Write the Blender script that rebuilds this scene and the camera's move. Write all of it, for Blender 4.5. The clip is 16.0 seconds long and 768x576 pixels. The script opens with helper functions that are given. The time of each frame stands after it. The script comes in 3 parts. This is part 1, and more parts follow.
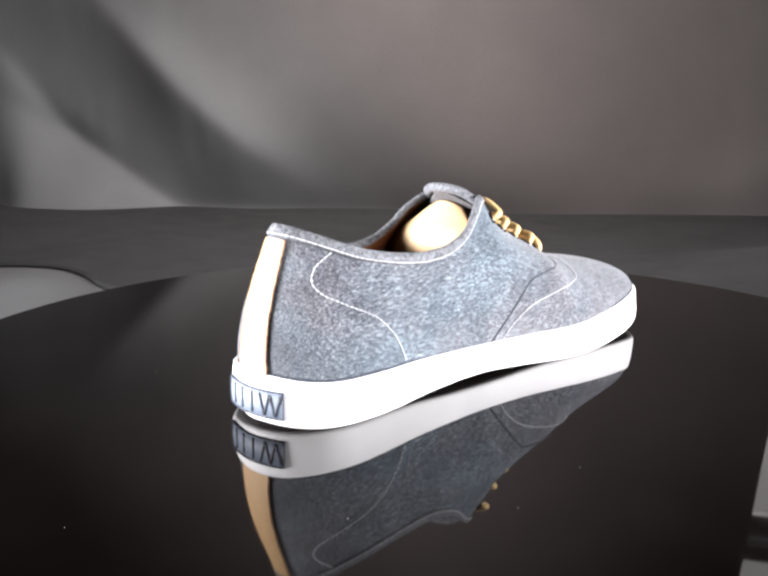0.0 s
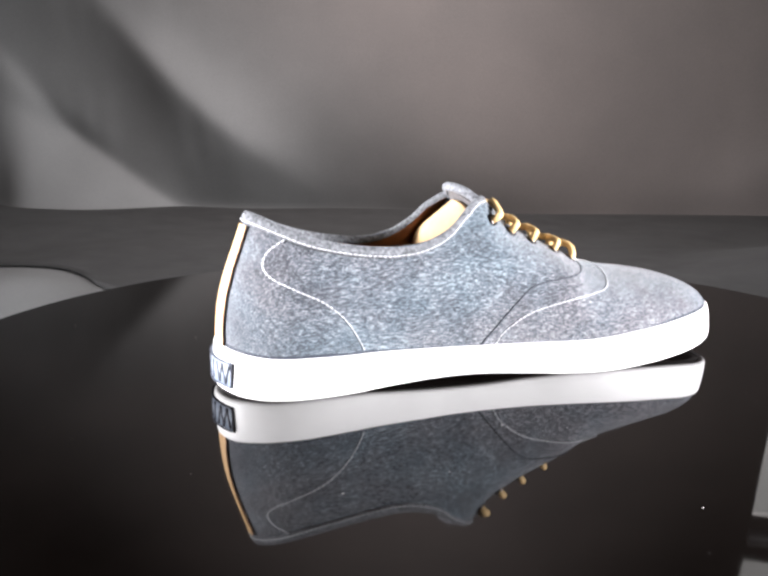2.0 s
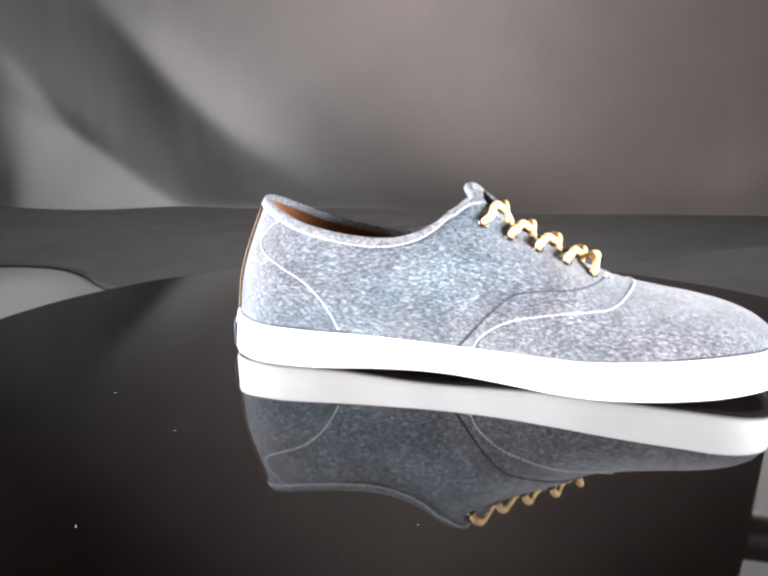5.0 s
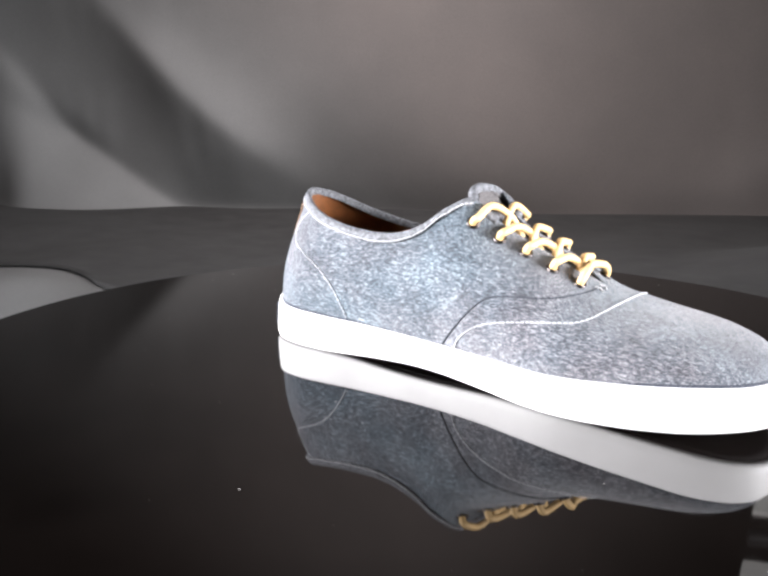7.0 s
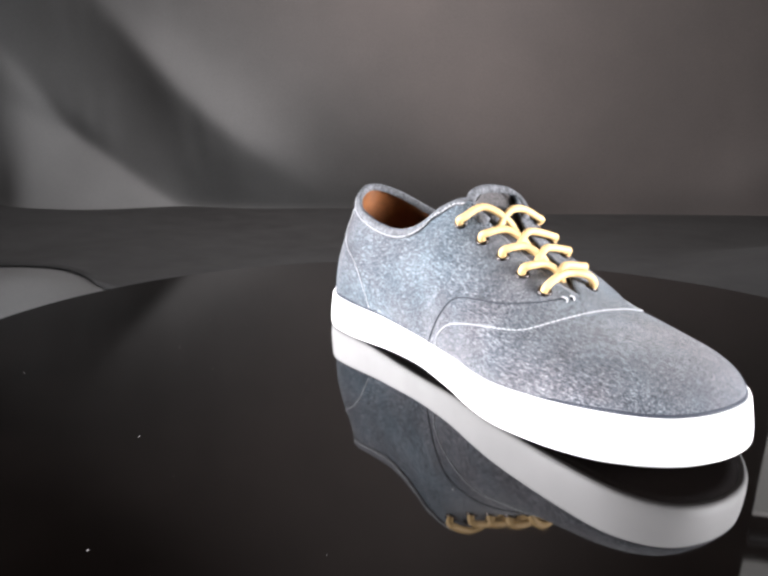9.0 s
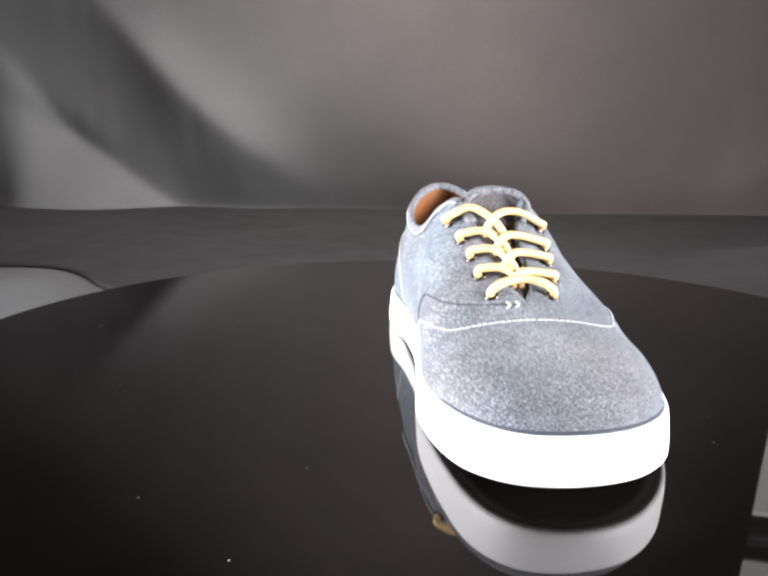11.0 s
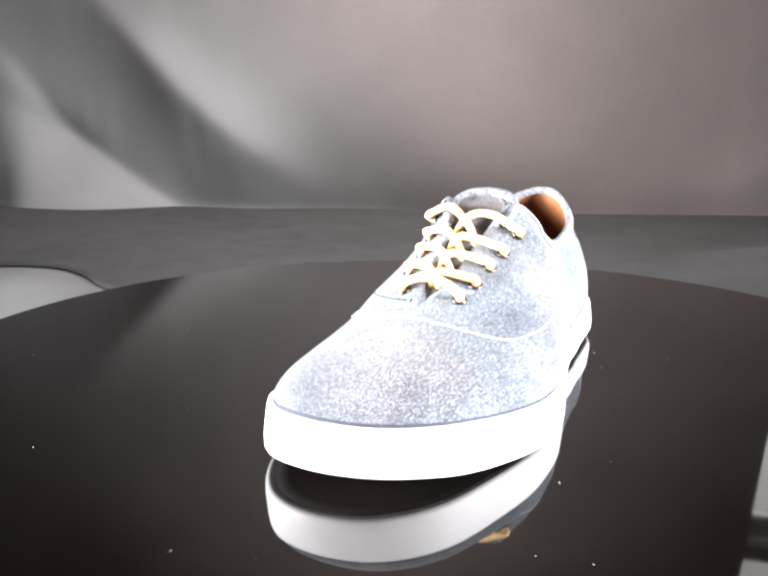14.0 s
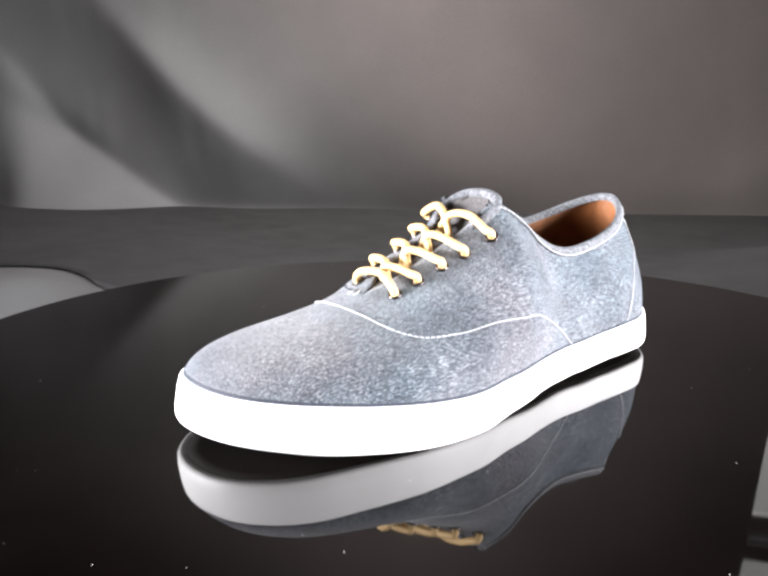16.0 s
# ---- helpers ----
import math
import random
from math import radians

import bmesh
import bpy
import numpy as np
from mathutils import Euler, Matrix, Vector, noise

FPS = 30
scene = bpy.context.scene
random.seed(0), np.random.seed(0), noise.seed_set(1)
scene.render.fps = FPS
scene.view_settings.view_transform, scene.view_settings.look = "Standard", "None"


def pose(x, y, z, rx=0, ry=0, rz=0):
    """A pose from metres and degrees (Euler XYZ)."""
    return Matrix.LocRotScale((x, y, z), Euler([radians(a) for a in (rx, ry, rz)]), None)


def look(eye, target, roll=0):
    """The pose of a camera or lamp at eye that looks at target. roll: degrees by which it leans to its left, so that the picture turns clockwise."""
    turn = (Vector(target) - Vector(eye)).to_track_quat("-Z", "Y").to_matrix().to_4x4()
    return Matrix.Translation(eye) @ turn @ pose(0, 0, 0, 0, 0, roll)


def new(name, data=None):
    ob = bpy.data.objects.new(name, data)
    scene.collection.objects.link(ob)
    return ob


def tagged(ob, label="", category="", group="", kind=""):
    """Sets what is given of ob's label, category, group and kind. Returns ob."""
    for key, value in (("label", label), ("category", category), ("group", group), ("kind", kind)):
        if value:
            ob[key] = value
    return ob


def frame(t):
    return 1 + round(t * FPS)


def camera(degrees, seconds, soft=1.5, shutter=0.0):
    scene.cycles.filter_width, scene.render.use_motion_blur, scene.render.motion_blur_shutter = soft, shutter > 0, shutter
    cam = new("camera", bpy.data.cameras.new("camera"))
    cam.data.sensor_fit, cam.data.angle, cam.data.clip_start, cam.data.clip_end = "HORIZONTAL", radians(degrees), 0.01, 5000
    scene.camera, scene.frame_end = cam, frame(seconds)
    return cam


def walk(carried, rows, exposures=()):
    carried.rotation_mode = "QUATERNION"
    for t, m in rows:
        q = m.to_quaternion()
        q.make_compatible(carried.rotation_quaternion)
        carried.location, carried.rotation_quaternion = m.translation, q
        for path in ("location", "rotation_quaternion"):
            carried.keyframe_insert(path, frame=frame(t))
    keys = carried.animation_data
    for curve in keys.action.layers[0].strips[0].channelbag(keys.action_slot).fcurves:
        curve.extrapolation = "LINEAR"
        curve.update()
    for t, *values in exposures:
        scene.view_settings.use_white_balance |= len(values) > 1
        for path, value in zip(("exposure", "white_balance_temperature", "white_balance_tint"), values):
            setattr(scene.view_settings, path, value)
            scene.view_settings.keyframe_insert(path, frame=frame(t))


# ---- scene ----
# The camera stands still before a turntable; x runs to its right, y away from it, z = 0 is the turntable's top.
cam = camera(48.8, 16.0, soft=2.85)
EYE = pose(0.0, -0.4660, 0.1533, 76.965, 0, 5.362) @ pose(0, 0, 0, 0, 0, 0.72)
walk(cam, [(0.0, EYE), (16.0, EYE)],
     exposures=[(0.0, 0.05), (2.0, 0.2), (3.5, 0.45), (4.2, 0.45), (6.5, 0.10), (8.0, -0.18), (9.0, -0.36), (10.4, 0.0), (11.5, 0.30),
                (12.0, 1.15), (12.5, 1.34), (13.0, 1.34), (13.5, 1.15), (14.0, 0.97), (14.5, 0.72), (15.0, 0.45), (15.5, 0.38), (16.0, 0.2)])

# ---- light ----
world = bpy.data.worlds.new("studio")
scene.world = world
world.use_nodes = True
world.node_tree.nodes["Background"].inputs[0].default_value = (1.0, 0.90, 0.82, 1)
world.node_tree.nodes["Background"].inputs[1].default_value = 0.07


def softbox(name, eye, target, watts, wide, high, colour, spread=180):
    lamp = bpy.data.lights.new(name, "AREA")
    lamp.shape, lamp.size, lamp.size_y = "RECTANGLE", wide, high
    lamp.energy, lamp.color, lamp.spread = watts, colour, radians(spread)
    ob = new(name, lamp)
    ob.matrix_world = look(eye, target)
    return ob


softbox("softbox_lamp", (-0.98, -0.29, 0.160), (0, 0, 0.05), 10.3, 0.6, 0.40, (0.965, 0.955, 1.0), 52)
softbox("softbox_lamp", (0.98, -0.36, 0.230), (0, 0, 0.05), 8.4, 0.6, 0.40, (0.965, 0.955, 1.0), 52)
# unseen fill added overhead, narrowed to brighten the backdrop and miss the shoe
softbox("backdrop_fill", (-0.08, 0.02, 1.38), (-0.08, 0.95, 0.00), 7.6, 0.25, 0.25, (1.0, 0.918, 0.925), 66)


# ---- materials ----
class Mat:
    """A node material with short words for what it needs."""

    def __init__(self, name, rough=0.6, metal=0.0):
        self.m = bpy.data.materials.new(name)
        self.m.use_nodes = True
        self.t = self.m.node_tree
        self.b = self.t.nodes["Principled BSDF"]
        self.b.inputs["Roughness"].default_value = rough
        self.b.inputs["Metallic"].default_value = metal
        self.co = self.t.nodes.new("ShaderNodeTexCoord").outputs["Object"]

    def link(self, a, b):
        self.t.links.new(a, b)

    def noise(self, scale, detail=4, stretch=(1, 1, 1), rough=0.6, warp=0.0):
        mp = self.t.nodes.new("ShaderNodeMapping")
        mp.inputs["Scale"].default_value = stretch
        self.link(self.co, mp.inputs["Vector"])
        n = self.t.nodes.new("ShaderNodeTexNoise")
        n.inputs["Scale"].default_value, n.inputs["Detail"].default_value = scale, detail
        n.inputs["Roughness"].default_value, n.inputs["Distortion"].default_value = rough, warp
        self.link(mp.outputs[0], n.inputs["Vector"])
        return n.outputs["Fac"]

    def ramp(self, fac, *stops):
        r = self.t.nodes.new("ShaderNodeValToRGB")
        el = r.color_ramp.elements
        while len(el) < len(stops):
            el.new(0.5)
        for e, (p, c) in zip(el, stops):
            e.position, e.color = p, (*c, 1)
        self.link(fac, r.inputs[0])
        return r.outputs[0]

    def mix(self, kind, fac, a, b):
        x = self.t.nodes.new("ShaderNodeMix")
        x.data_type, x.blend_type = "RGBA", kind
        for s, v in ((0, fac), (6, a), (7, b)):
            if isinstance(v, (int, float)):
                x.inputs[s].default_value = v
            elif isinstance(v, tuple):
                x.inputs[s].default_value = (*v, 1)
            else:
                self.link(v, x.inputs[s])
        return x.outputs[2]

    def colour(self, c):
        if isinstance(c, tuple):
            self.b.inputs["Base Color"].default_value = (*c, 1)
        else:
            self.link(c, self.b.inputs["Base Color"])
        return self

    def bump(self, fac, strength, dist):
        n = self.t.nodes.new("ShaderNodeBump")
        n.inputs["Strength"].default_value, n.inputs["Distance"].default_value = strength, dist
        self.link(fac, n.inputs["Height"])
        self.link(n.outputs[0], self.b.inputs["Normal"])
        return self


def chambray_material():
    m = Mat("chambray", 0.95)
    streak = m.noise(1900, 3, (0.15, 1.0, 1.0), 0.72, 0.6)
    fine = m.noise(1500, 3, (0.7, 1.0, 1.0), 0.7)
    patch = m.noise(34, 5, (0.8, 1, 1), 0.65)
    yarn = m.ramp(streak, (0.35, (0.020, 0.024, 0.030)), (0.50, (0.060, 0.068, 0.078)), (0.65, (0.24, 0.252, 0.262)))
    fleck = m.ramp(fine, (0.38, (0.66, 0.66, 0.68)), (0.62, (1.22, 1.22, 1.21)))
    worn = m.ramp(patch, (0.33, (0.62, 0.61, 0.64)), (0.66, (1.28, 1.30, 1.31)))
    tint = m.ramp(m.noise(14, 4, (1, 1, 1), 0.6), (0.35, (0.89, 1.02, 1.07)), (0.65, (1.09, 0.985, 0.97)))
    m.colour(m.mix("MULTIPLY", 1.0, m.mix("MULTIPLY", 1.0, m.mix("MULTIPLY", 1.0, yarn, fleck), worn), tint))
    m.b.inputs["Sheen Weight"].default_value = 0.25
    m.b.inputs["Specular IOR Level"].default_value = 0.2
    return m.bump(streak, 0.8, 0.0008).m


def plain(name, rgb, rough, scale=300, vary=0.12, bump=0.2, dist=0.0003, metal=0.0, stretch=(1, 1, 1)):
    m = Mat(name, rough, metal)
    n = m.noise(scale, 5, stretch)
    lo, hi = tuple(v * (1 - vary) for v in rgb), tuple(v * (1 + vary) for v in rgb)
    m.colour(m.ramp(n, (0.3, lo), (0.7, hi)))
    return m.bump(n, bump, dist).m


def acrylic_material():
    m = Mat("black_acrylic", 0.03)
    n = m.noise(14, 6)
    m.colour(m.ramp(n, (0.3, (0.0018, 0.0013, 0.0011)), (0.75, (0.0042, 0.0031, 0.0027))))
    m.link(m.ramp(m.noise(60, 6), (0.4, (0.025,) * 3), (0.8, (0.06,) * 3)), m.b.inputs["Roughness"])
    m.b.inputs["IOR"].default_value = 1.5
    return m.m


def glow_material(name, rgb, strength):
    m = Mat(name, 0.5)
    m.colour(rgb)
    m.b.inputs["Emission Color"].default_value = (*rgb, 1)
    m.b.inputs["Emission Strength"].default_value = strength
    return m.m


def cloth_material():
    m = Mat("grey_cloth", 0.75)
    big, fine = m.noise(5, 5), m.noise(420, 3)
    warm = m.ramp(big, (0.3, (0.105, 0.096, 0.092)), (0.7, (0.130, 0.117, 0.111)))
    cool = m.ramp(big, (0.3, (0.097, 0.100, 0.099)), (0.7, (0.118, 0.121, 0.120)))
    # cool light at the bunched end is painted in as a cooler tint
    split = m.t.nodes.new("ShaderNodeSeparateXYZ")
    m.link(m.co, split.inputs[0])
    place = m.t.nodes.new("ShaderNodeMath")
    place.operation = "MULTIPLY_ADD"
    m.link(split.outputs[2], place.inputs[0])
    place.inputs[1].default_value = 0.9
    m.link(split.outputs[0], place.inputs[2])
    reach = m.t.nodes.new("ShaderNodeMapRange")
    reach.interpolation_type = "SMOOTHSTEP"
    reach.inputs["From Min"].default_value, reach.inputs["From Max"].default_value = -0.34, 0.20
    m.link(place.outputs[0], reach.inputs["Value"])
    c = m.mix("MIX", reach.outputs[0], cool, warm)
    m.colour(m.mix("MULTIPLY", 0.3, c, m.ramp(fine, (0.3, (0.7,) * 3), (0.7, (1.2,) * 3))))
    return m.bump(m.noise(7, 3), 0.07, 0.02).m


CHAMBRAY = chambray_material()
BINDING = plain("grey_binding", (0.092, 0.095, 0.103), 0.9, 620, 0.8, 0.6)
RUBBER = plain("white_rubber", (0.83, 0.815, 0.80), 0.5, 45, 0.045, 0.05)
TREAD = plain("dark_rubber", (0.05, 0.045, 0.045), 0.8, 300, 0.2)
NAVY = plain("navy_edge", (0.014, 0.018, 0.028), 0.8, 500, 0.2)
THREAD = plain("white_thread", (0.52, 0.53, 0.54), 0.8, 2500, 0.12, 0.4)
LEATHER = plain("tan_leather", (0.145, 0.051, 0.014), 0.55, 160, 0.25, 0.3)
PALE = plain("pale_tan_leather", (0.40, 0.265, 0.135), 0.6, 200, 0.1, 0.2)
STRAP = plain("tan_strap_leather", (0.47, 0.29, 0.135), 0.6, 220, 0.08, 0.2)
PIPING = plain("brown_edge", (0.17, 0.085, 0.04), 0.7, 300, 0.2)
CORD = plain("waxed_cord", (0.56, 0.375, 0.165), 0.6, 900, 0.18, 0.5, stretch=(1, 1, 3))
METAL = plain("dark_metal", (0.07, 0.062, 0.06), 0.28, 400, 0.2, 0.1, metal=1.0)
PLATE = plain("slate_rubber", (0.125, 0.15, 0.19), 0.6, 300, 0.1)
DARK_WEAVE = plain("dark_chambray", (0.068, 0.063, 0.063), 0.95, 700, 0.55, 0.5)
SEAM_SHADE = plain("shaded_seam", (0.020, 0.024, 0.032), 0.9, 700, 0.4)
INK = plain("dark_ink", (0.012, 0.016, 0.03), 0.6, 300, 0.1)
ACRYLIC = acrylic_material()
CLOTH = cloth_material()
# near-black colour that paints the shade on the cloth behind the turntable
FLOOR_SHADE = plain("floor_shade_dark", (0.013, 0.013, 0.0127), 0.95, 26, 0.4, 0.4, 0.002)
DUST = plain("dust", (0.22, 0.21, 0.20), 0.9)
WALL = plain("dark_wall", (0.11, 0.10, 0.095), 0.9, 8, 0.2)
FRAME = plain("black_metal", (0.03, 0.03, 0.03), 0.5)
DIFFUSER = glow_material("lit_diffuser", (0.95, 0.93, 0.90), 0.75)


# ---- helpers of this scene ----
def part(name, bm, material, parent=None, label="", smooth=True):
    """Links a bmesh as one mesh object under its thing."""
    bmesh.ops.recalc_face_normals(bm, faces=bm.faces)
    me = bpy.data.meshes.new(name)
    for f in bm.faces:
        f.smooth = smooth
    bm.to_mesh(me)
    bm.free()
    me.materials.append(material)
    ob = new(name, me)
    ob.parent = parent
    return tagged(ob, label)


def cubic(rows, x):
    """A smooth curve through rows (x, value), at x."""
    rows = np.asarray(rows, float)
    xs, ys = rows[:, 0], rows[:, 1]
    m = np.gradient(ys, xs)
    x = np.clip(x, xs[0], xs[-1])
    i = np.clip(np.searchsorted(xs, x) - 1, 0, len(xs) - 2)
    h = xs[i + 1] - xs[i]
    t = (x - xs[i]) / h
    return ((2 * t**3 - 3 * t**2 + 1) * ys[i] + (t**3 - 2 * t**2 + t) * h * m[i]
            + (3 * t**2 - 2 * t**3) * ys[i + 1] + (t**3 - t**2) * h * m[i + 1])


def grid_faces(bm, rows, close=False):
    """Faces between rows of vertices."""
    for a, b in zip(rows, rows[1:]):
        n = len(a)
        for k in range(n if close else n - 1):
            q = (a[k], a[(k + 1) % n], b[(k + 1) % n], b[k])
            if len(set(q)) == 4:
                bm.faces.new(q)


def verts(bm, pts):
    return [bm.verts.new(tuple(map(float, p))) for p in pts]


def tube(bm, path, radius, segs=8, normal=None, flat=1.0):
    """A closed round or flattened cord along a path."""
    path = np.asarray(path, float)
    tan = np.gradient(path, axis=0)
    tan /= np.linalg.norm(tan, axis=1, keepdims=True) + 1e-12
    up = np.array([0, 0, 1.0]) if normal is None else np.asarray(normal, float)
    rows = []
    for k, p in enumerate(path):
        n = up if up.ndim == 1 else up[k]
        n = n - tan[k] * (n @ tan[k])
        if np.linalg.norm(n) < 1e-6:
            n = np.cross(tan[k], (0, 1.0, 0.3))
        n /= np.linalg.norm(n)
        s = np.cross(tan[k], n)
        r = radius if np.isscalar(radius) else radius[k]
        rows.append(verts(bm, [p + r * (math.cos(a) * s + flat * math.sin(a) * n)
                               for a in np.arange(segs) * 2 * math.pi / segs]))
    grid_faces(bm, rows, True)
    bm.faces.new(rows[0][::-1])
    bm.faces.new(rows[-1])


def spline(ctrl, n):
    """n points of a smooth curve through control points."""
    ctrl = np.asarray(ctrl, float)
    c = np.vstack([2 * ctrl[0] - ctrl[1], ctrl, 2 * ctrl[-1] - ctrl[-2]])
    u = np.linspace(0, len(ctrl) - 1, n)
    i = np.minimum(u.astype(int), len(ctrl) - 2)
    t = (u - i)[:, None]
    a, b, d, e = c[i], c[i + 1], c[i + 2], c[i + 3]
    return 0.5 * (2 * b + (d - a) * t + (2 * a - 5 * b + 4 * d - e) * t**2 + (3 * b - a - 3 * d + e) * t**3)


def box_mesh(bm, lo, hi, bevel=0.0):
    g = bmesh.ops.create_cube(bm, size=1)["verts"]
    for v in g:
        v.co = Vector([lo[k] + (v.co[k] + 0.5) * (hi[k] - lo[k]) for k in range(3)])
    if bevel:
        ed = list({e for v in g for e in v.link_edges})
        bmesh.ops.bevel(bm, geom=ed, offset=bevel, segments=2, affect="EDGES")


# ---- setting ----
FLOOR_Z = -0.05


def soft_step(v, width):
    return 1 / (1 + np.exp(-np.clip(v / width, -40, 40)))


def lean_of_cloth(x, z):
    """How steeply the hanging cloth falls back with height: over 0 where it faces up, under 0 where it hangs over."""
    def across(x0, z0, slope):
        c, n = math.cos(radians(slope)), math.sin(radians(slope))
        return (x - x0) * c + (z - z0) * n, -(x - x0) * n + (z - z0) * c

    waver = 0.008 * np.sin(15 * x + 7 * z) + 0.003 * np.sin(33 * x + 25 * z + 1.0)
    along, up = across(-0.425, 0.131, -41)
    up = up + waver
    s = 0.95 * soft_step(up, 0.009) * np.exp(-np.maximum(up, 0) / 0.050) * np.exp(-(np.abs(along + 0.02) / 0.21) ** 2.5)
    s = s - 0.36 * soft_step(-up, 0.014) * np.exp(-(np.maximum(-up, 0) / 0.135) ** 2) * np.exp(-(np.abs(along - 0.03) / 0.36) ** 2.5)
    along, up = across(-0.749, 0.147, -53)
    s = s + 0.75 * soft_step(-up, 0.006) * np.exp(-np.maximum(-up, 0) / 0.024) * np.exp(-(along / 0.10) ** 2)
    along, up = across(-0.610, 0.019, -33)
    up = up + 0.5 * waver
    s = s - 0.38 * np.exp(-((x + 0.70) / 0.075) ** 2 - ((z - 0.092 + 0.6 * (x + 0.70)) / 0.030) ** 2)
    s = s + 1.25 * soft_step(-up, 0.005) * np.exp(-np.maximum(-up - 0.02, 0) / 0.100) * np.exp(-(np.abs(along - 0.02) / 0.17) ** 3)
    base = np.exp(-(np.maximum(z - FLOOR_Z, 0) / (0.060 + 0.070 * soft_step(-0.02 - x, 0.06))) ** 1.5)
    s = s - 0.60 * base * soft_step(x + 0.49, 0.03) * (0.20 + 0.80 * soft_step(0.12 - x, 0.06))
    s = s - 0.16 * np.exp(-((x + 0.80) / 0.10) ** 2 - ((z - 0.28) / 0.06) ** 2)
    # a low fold at the far side of the shoe, and small dents all over
    along, up = across(0.50, 0.035, 24)
    s = s + 0.22 * soft_step(up, 0.010) * np.exp(-np.maximum(up, 0) / 0.030) * np.exp(-(along / 0.09) ** 2)
    dents = np.sin(31 * x + 17 * z + 2 * np.sin(23 * z)) * np.sin(19 * x - 29 * z + 1.5 * np.sin(14 * x))
    dents = dents + 0.6 * np.sin(61 * x + 49 * z + 2 * np.sin(29 * x)) * np.sin(44 * x - 57 * z + 2 * np.sin(33 * z))
    s = np.where(s < 0, 0.50 * np.tanh(s / 0.50), s)
    return s + dents * (0.005 + 0.008 * soft_step(-x - 0.30, 0.08))


CLOTH_X, CLOTH_Z = np.linspace(-1.7, 1.7, 561), np.linspace(FLOOR_Z, 1.6, 420)


def cloth_depth():
    """How far the hanging cloth stands out towards the front, rows by height."""
    X, Z = np.meshgrid(CLOTH_X, CLOTH_Z)
    step = CLOTH_Z[1] - CLOTH_Z[0]
    lean = lean_of_cloth(X, Z) * np.clip((0.62 - Z) / 0.15, 0, 1)
    return np.cumsum(lean[::-1], axis=0)[::-1] * step


DEPTH = cloth_depth()


def recede(x):
    """The hung cloth swings away from the front past the middle."""
    return 0.16 * np.tanh(0.26 * 0.05 * np.log1p(np.exp((x - 0.08) / 0.05)) / 0.16)


def floor_relief(x, y):
    """Height of the creases of the lying cloth."""
    h = 0.016 * np.exp(-((x + 0.43) / 0.08) ** 2 - ((y - 0.33 + 0.3 * (x + 0.43)) / 0.06) ** 2)
    h = h + 0.022 * np.exp(-((x - 0.40) / 0.10) ** 2 - ((y - 0.58 - 0.3 * (x - 0.40)) / 0.09) ** 2)
    return h + 0.003 * np.sin(9 * x + 11 * y + np.sin(7 * y)) + 0.002 * np.sin(23 * x - 14 * y)


def make_floor_shade():
    """Thin dark sheet added as shade on the lying cloth, between turntable and backdrop."""
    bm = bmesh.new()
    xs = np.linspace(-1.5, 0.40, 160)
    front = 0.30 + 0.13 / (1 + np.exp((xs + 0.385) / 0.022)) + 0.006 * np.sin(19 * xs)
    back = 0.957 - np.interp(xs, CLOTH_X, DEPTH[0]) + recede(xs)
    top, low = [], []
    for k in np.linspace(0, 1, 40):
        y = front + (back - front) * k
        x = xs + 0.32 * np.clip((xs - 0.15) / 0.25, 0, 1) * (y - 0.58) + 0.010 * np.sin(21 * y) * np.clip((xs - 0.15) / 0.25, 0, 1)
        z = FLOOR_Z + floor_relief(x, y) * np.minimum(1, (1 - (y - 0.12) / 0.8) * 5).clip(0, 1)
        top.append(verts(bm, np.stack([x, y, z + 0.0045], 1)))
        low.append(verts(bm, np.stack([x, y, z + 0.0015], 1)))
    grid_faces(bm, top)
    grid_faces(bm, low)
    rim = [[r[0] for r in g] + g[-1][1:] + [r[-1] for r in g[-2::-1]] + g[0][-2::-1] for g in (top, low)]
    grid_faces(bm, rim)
    tagged(part("floor_shade_sheet", bm, FLOOR_SHADE), "added dark sheet for the shade on the cloth behind the turntable", "cloth")


def make_backdrop():
    xs, zs = CLOTH_X, CLOTH_Z
    Y = 0.95 - DEPTH + recede(xs)
    left = 1 / (1 + np.exp((xs + 0.30) / 0.07))
    curl, rise = 0.0008 + 0.004 * left, 0.004 + 0.004 * left
    foot = Y[0] - curl
    rows_p = []
    for k in np.linspace(0, 1, 70)[:-1]:
        y = 0.12 + (foot - 0.12) * k
        ridge = floor_relief(xs, y)
        rows_p.append(np.stack([xs, y, FLOOR_Z + ridge * np.minimum(1, (1 - k) * 5)], 1))
    for k, z in enumerate(zs):
        soft = curl * np.exp(-(z - FLOOR_Z) / rise)
        rows_p.append(np.stack([xs, Y[k] - soft, np.full_like(xs, z)], 1))
    bm = bmesh.new()
    grid_faces(bm, [verts(bm, r) for r in rows_p])
    ob = part("backdrop", bm, CLOTH)
    return tagged(ob, "dark grey creased cloth hung behind and under the turntable", "backdrop", kind="structure")


